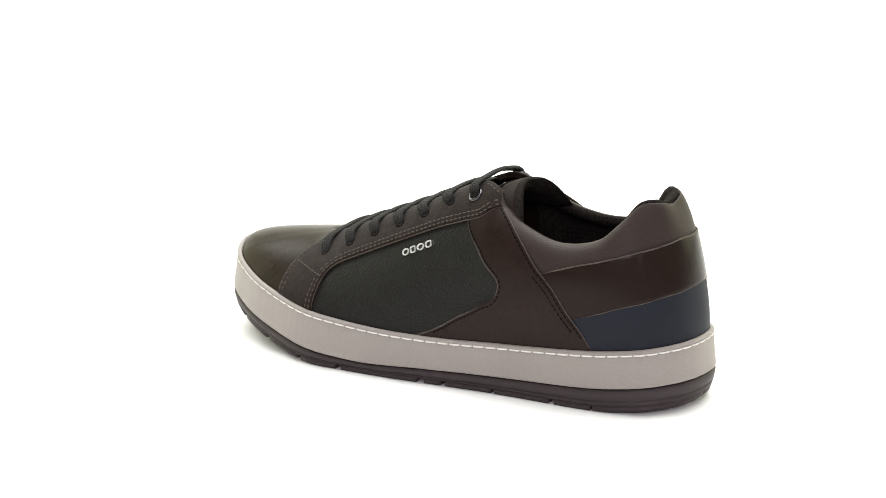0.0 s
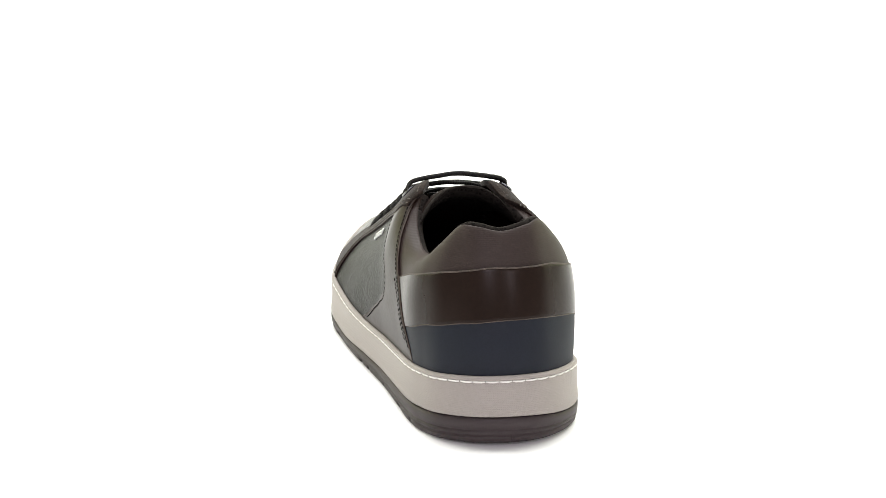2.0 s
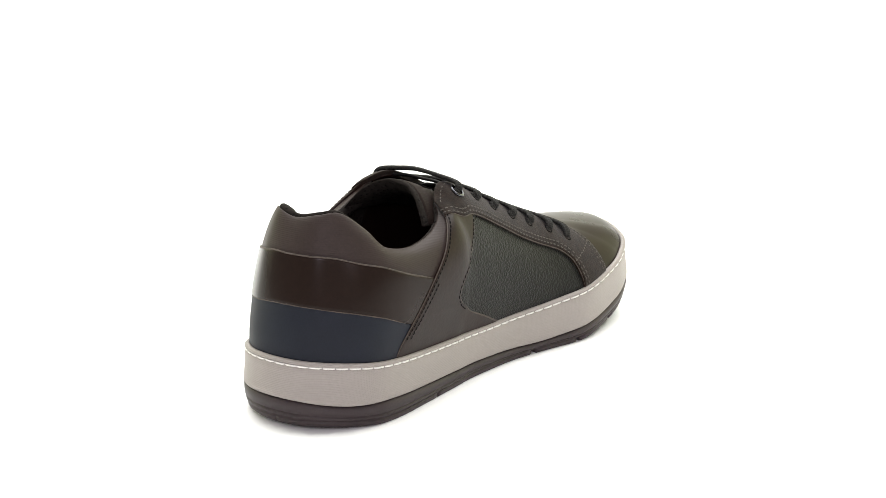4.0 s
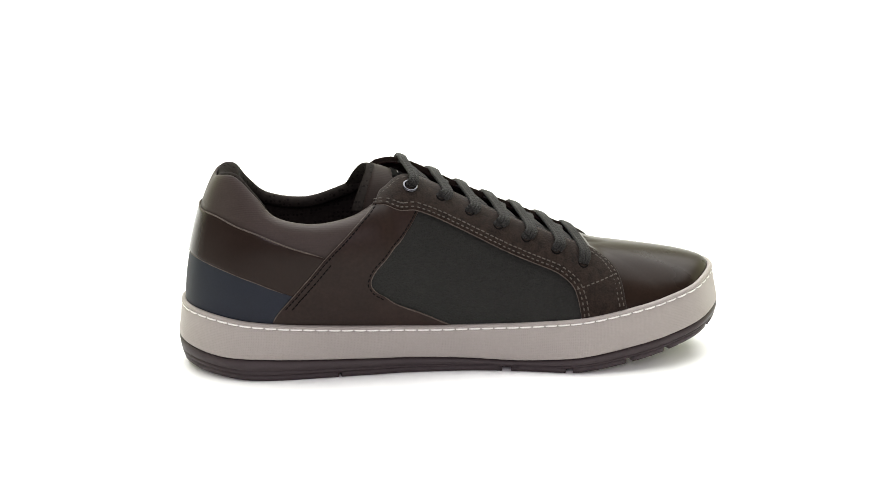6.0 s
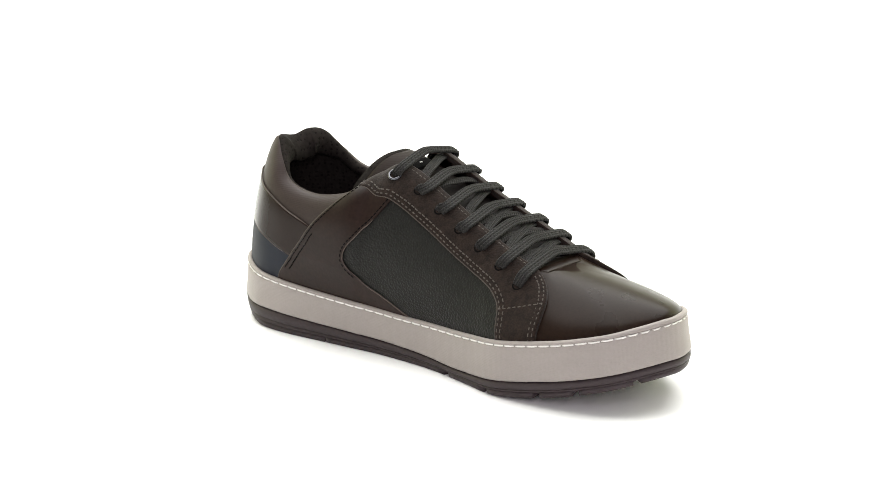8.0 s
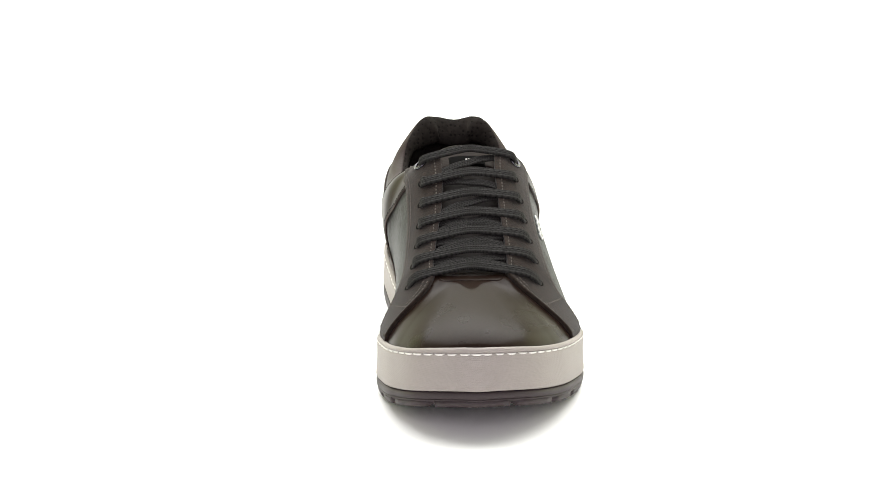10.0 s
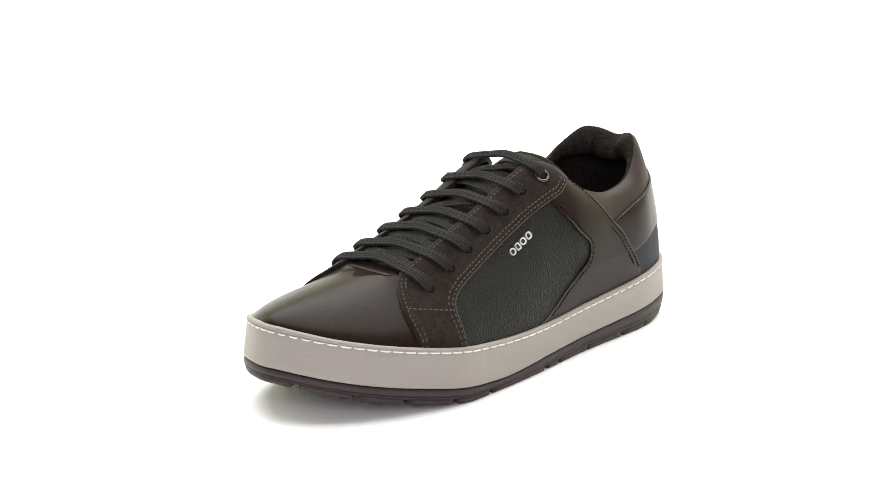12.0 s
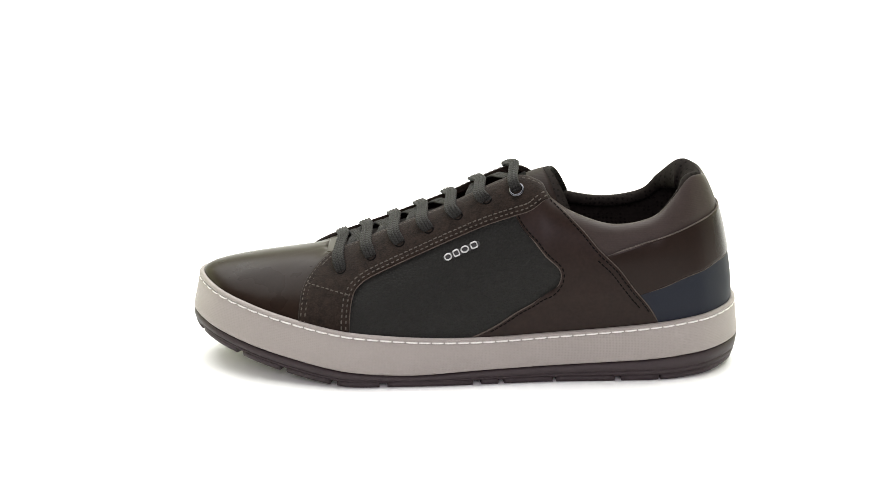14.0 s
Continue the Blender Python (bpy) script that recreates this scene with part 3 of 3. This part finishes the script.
def vamp_throat():
    """The top of the toe, which closes it from side to side under the lowest lace."""
    rows, cols = 16, 15
    out, inn = skin(np.linspace(12.3, 15.9, rows), 1.0), skin(np.linspace(19.7, 16.1, rows), 1.0)
    w = np.linspace(0, 1, cols)
    top = out[:, None] + (inn - out)[:, None] * w[None, :, None]
    wide = np.linalg.norm(inn - out, axis=1)[:, None]
    top[..., 2] += 0.006 * wide * (4 * w * (1 - w))[None]
    loop = np.concatenate([top, (top - [0, 0, 1.2])[:, ::-1]], 1)
    n = 2 * cols
    me = mesh_of("vamp_throat", loop.reshape(-1, 3), grid_faces(rows, n, False, True) + [tuple(range(n)), tuple((rows - 1) * n + i for i in range(n))])
    part("vamp_throat", outward(me), VAMP, shoe, "polished leather of the toe under the lowest lace")


def tongue_label():
    """A dark woven label sewn on the tongue, with its raised border and a small pale mark."""
    x = np.linspace(-38, -29, 8)
    y = np.linspace(-4, 18, 16)
    xx, yy = np.meshgrid(x, y, indexing="ij")
    z = 103.7 - (xx + 33.5) * 0.457 - 11.0 * (np.abs(yy - 7) / 26)**2.6
    rim = np.minimum(np.minimum(xx + 38, -29 - xx) / 1.2, np.minimum(yy + 4, 18 - yy) / 1.2)
    lift = np.where(rim <= 0, -0.6, np.where(rim < 1, 1.3, 0.9))
    top = np.stack([xx, yy, z + lift], -1)
    low = np.stack([xx, yy, z - 0.8], -1)
    loop = np.concatenate([top, low[:, ::-1]], 1)
    me = mesh_of("tongue_label", loop.reshape(-1, 3), grid_faces(8, 32, False, True) + [tuple(range(32)), tuple(7 * 32 + i for i in range(32))], False)
    backing = part("tongue_label", outward(me), BLACK_THREAD_HOLE_SHADE, shoe, "dark woven label sewn on the tongue")
    for cy, w in ((6.4, 0.9), (7.8, 0.7)):
        pts = [(-33.5 + a, cy + b, 103.7 - a * 0.457 + c) for c in (0.5, 1.25) for a, b in ((-0.3, -w / 2), (0.3, -w / 2), (0.3, w / 2), (-0.3, w / 2))]
        me = mesh_of("printed_mark", pts, [(0, 1, 2, 3), (4, 5, 6, 7)] + [(i, (i + 1) % 4, 4 + (i + 1) % 4, 4 + i) for i in range(4)], False)
        part("printed_mark", outward(me), WHITE_THREAD, backing)


def sweep_line(points, n):
    """A smooth line through points in space."""
    pts = np.array(points, float)
    pad = np.vstack([2 * pts[0] - pts[1], pts, 2 * pts[-1] - pts[-2]])
    i = np.linspace(0, len(pts) - 1, n)
    k = np.clip(i.astype(int), 0, len(pts) - 2)
    u = (i - k)[:, None]
    a, b, c, d = pad[k], pad[k + 1], pad[k + 2], pad[k + 3]
    return 0.5 * (2 * b + (c - a) * u + (2 * a - 5 * b + 4 * c - d) * u**2 + (3 * b - a - 3 * c + d) * u**3)


def lace_section(width, thick):
    """A flat cord with four ridges along each face."""
    out = []
    for sign in (1, -1):
        for a in np.linspace(1, -1, 21)[:-1]:
            body = thick / 2 * (1 - abs(a)**4)**0.5
            out.append((sign * a * width / 2, sign * (body * (0.5 + 0.5 * abs(math.sin(a * 2 * math.pi))) if body > 0 else 0)))
    return out


def lace(name, points, width, thick, forward, pinch):
    c = sweep_line(points, 48)
    t = np.gradient(c, axis=0)
    t /= np.linalg.norm(t, axis=1, keepdims=True)
    side = forward - t * (t @ forward)[:, None]
    side /= np.linalg.norm(side, axis=1, keepdims=True)
    up = np.cross(t, side)
    up *= np.sign(up[:, 2:] + 1e-6)
    u = np.linspace(0, 1, 48)
    narrow = 1 - pinch * np.maximum(np.clip(1 - u / 0.2, 0, 1), np.clip(1 - (1 - u) / 0.2, 0, 1))**1.4
    sec = np.array(lace_section(width, thick))
    pts = c[:, None] + side[:, None] * (sec[None, :, :1] * narrow[:, None, None]) + up[:, None] * sec[None, :, 1:]
    n = len(sec)
    me = mesh_of(name, pts.reshape(-1, 3), grid_faces(48, n, False, True) + [tuple(range(n)), tuple(47 * n + i for i in range(n))])
    outward(me)
    length = np.linalg.norm(np.diff(c, axis=0), axis=1).sum()
    layer = me.uv_layers.new(name="UVMap")
    for loop in me.loops:
        i, k = divmod(loop.vertex_index, n)
        layer.data[loop.index].uv = (0.001 * length * i / 47, 0.001 * sec[k][0])
    return part(name, me, LACE, shoe, "flat charcoal woven lace")


def lacing():
    """Seven straight bars over the tongue, and the strands that cross beneath them."""
    on = lambda sv, h: (skin(sv[0], sv[1]) + facing(sv[0], sv[1]) * h)
    slope = np.array([0.93, 0, -0.37])
    for i, (a, b) in enumerate(zip(HOLES, HOLES_M)):
        top = i == 0
        lift = 3.6 if top else 2.9
        am, bm = (a[0] + 0.11, a[1] * 0.5 + 0.46), (b[0] - 0.11, b[1] * 0.5 + 0.46)
        pa, pb = on(am, lift + 1.3), on(bm, lift + 1.3)
        mid = (on((a[0] + 0.1, 1.0), lift) + on((b[0] - 0.1, 1.0), lift)) / 2 + np.array([-0.5, 0, 1.4 if not top else 2.4])
        lace("lace_bar", [on(a, -2.0), on(a, 2.0), pa, (pa + 2 * mid) / 3 + [0, 0, 0.5], mid, (pb + 2 * mid) / 3 + [0, 0, 0.5], pb, on(b, 2.0), on(b, -2.0)], 7.0 if not top else 6.2, 2.5, slope, 0.62)
    for i in range(6):
        a, b = HOLES[i], HOLES[i + 1]
        c, d = HOLES_M[i], HOLES_M[i + 1]
        crossing = (((a[0] + b[0]) / 2 - 0.1, d[0] + 0.1), ((c[0] + d[0]) / 2 + 0.1, b[0] - 0.1))
        for first, second in crossing[:1] if i in (0, 2) else crossing[1:] if i == 1 else crossing:
            p, q = on((first, 0.985), 0.0), on((second, 0.985), 0.0)
            m = (p + q) / 2 + np.array([0, 0, 1.5])
            lace("lace_strand", [p, (p + m) / 2 + [0, 0, 0.8], m, (q + m) / 2 + [0, 0, 0.8], q], 5.6, 1.8, slope, 0.0)
    # punched holes under the ends of the other bars: black plugs stand for their shade
    for sv in HOLES[1:] + HOLES_M[1:]:
        c, n = on(sv, 2.2), facing(sv[0], sv[1])
        x = np.cross(n, [0, 1, 0.3])
        x /= np.linalg.norm(x)
        y = np.cross(n, x)
        rim = [(2.9, -0.6), (2.9, 0.12), (2.4, 0.22), (1.5, -0.2)]
        pts = [c + (x * math.cos(a) + y * math.sin(a)) * w + n * h for w, h in rim for a in np.linspace(0, 2 * math.pi, 16, endpoint=False)]
        me = mesh_of("lace_hole", pts, grid_faces(4, 16, False, True) + [tuple(range(16)), tuple(48 + i for i in range(16))])
        part("lace_hole", outward(me), BLACK_THREAD_HOLE_SHADE, shoe, "punched lace hole, the shade inside it a black plug")
    # metal rings of the top holes
    for sv in (HOLES[0], HOLES_M[0]):
        c, n = on(sv, 2.5), facing(sv[0], sv[1])
        x = np.cross(n, [0, 1, 0.3])
        x /= np.linalg.norm(x)
        y = np.cross(n, x)
        a = np.linspace(0, 2 * math.pi, 33)[:-1]
        radial = np.cos(a)[:, None] * x + np.sin(a)[:, None] * y
        ring = [(0.8 * math.cos(k), 0.7 * math.sin(k)) for k in np.linspace(0, 2 * math.pi, 10, endpoint=False)]
        pts = rod(c + radial * 3.5, radial, np.tile(n, (32, 1)), ring)
        part("eyelet", outward(mesh_of("eyelet", pts.reshape(-1, 3), grid_faces(32, 10, True, True))), STEEL, shoe, "dark metal eyelet ring")


def badge():
    """Four small silver shapes on the outer side, over a dark strip that stands for their shadow."""
    a, b = skin(10.02, 0.500), skin(9.43, 0.519)
    n = facing(9.72, 0.51)
    x = (b - a) / np.linalg.norm(b - a)
    y = np.cross(n, x)
    mid = (skin(9.72, 0.51) * 2 + a + b) / 4

    def slab(name, cx, cy, w, h, z0, z1, mat, parent, label="", corner=0.3, hollow=False):
        ring = []
        for k in range(24):
            g = 2 * math.pi * k / 24
            e = 2 / (2 + 3 * (1 - corner))
            ring.append((math.copysign(abs(math.cos(g))**e, math.cos(g)) * w / 2, math.copysign(abs(math.sin(g))**e, math.sin(g)) * h / 2))
        layers = [(1.0, z0), (1.0, z1 - 0.15), (0.9, z1)] + ([(0.72, z1), (0.68, z0 + 0.1)] if hollow else [])
        pts = [mid + x * (cx + r[0] * k) + y * (cy + r[1] * k) + n * z for k, z in layers for r in ring]
        m = len(layers)
        faces = grid_faces(m, 24, False, True) + [tuple(range(24)), tuple((m - 1) * 24 + j for j in range(24))]
        return part(name, outward(mesh_of(name, pts, faces)), mat, parent, label)

    backing = slab("badge", 0, 0, 22.0, 3.6, -0.6, 0.55, BADGE_SHADOW, shoe, "small raised silver shapes over a dark strip that stands for their shadow", 0.1)
    for cx, w, corner, hollow in ((-7.9, 4.4, 0.95, True), (-3.0, 3.6, 0.0, True), (2.0, 4.8, 1.0, True), (7.4, 4.2, 0.5, True)):
        slab("badge_shape", cx, 0, w, 4.0, 0.3, 1.3, SILVER, backing, "", corner, hollow)


upper()
tongue()
vamp_throat()
tongue_label()
lacing()
badge()
sole()


def motions():
    """The shoe turns on the table at an even pace, clockwise from above."""
    walk(shoe, [(0.5 * k, pose(0, 0, 0, 0, 0, 148.42 - 23.481 * 0.5 * k)) for k in range(29)])


motions()
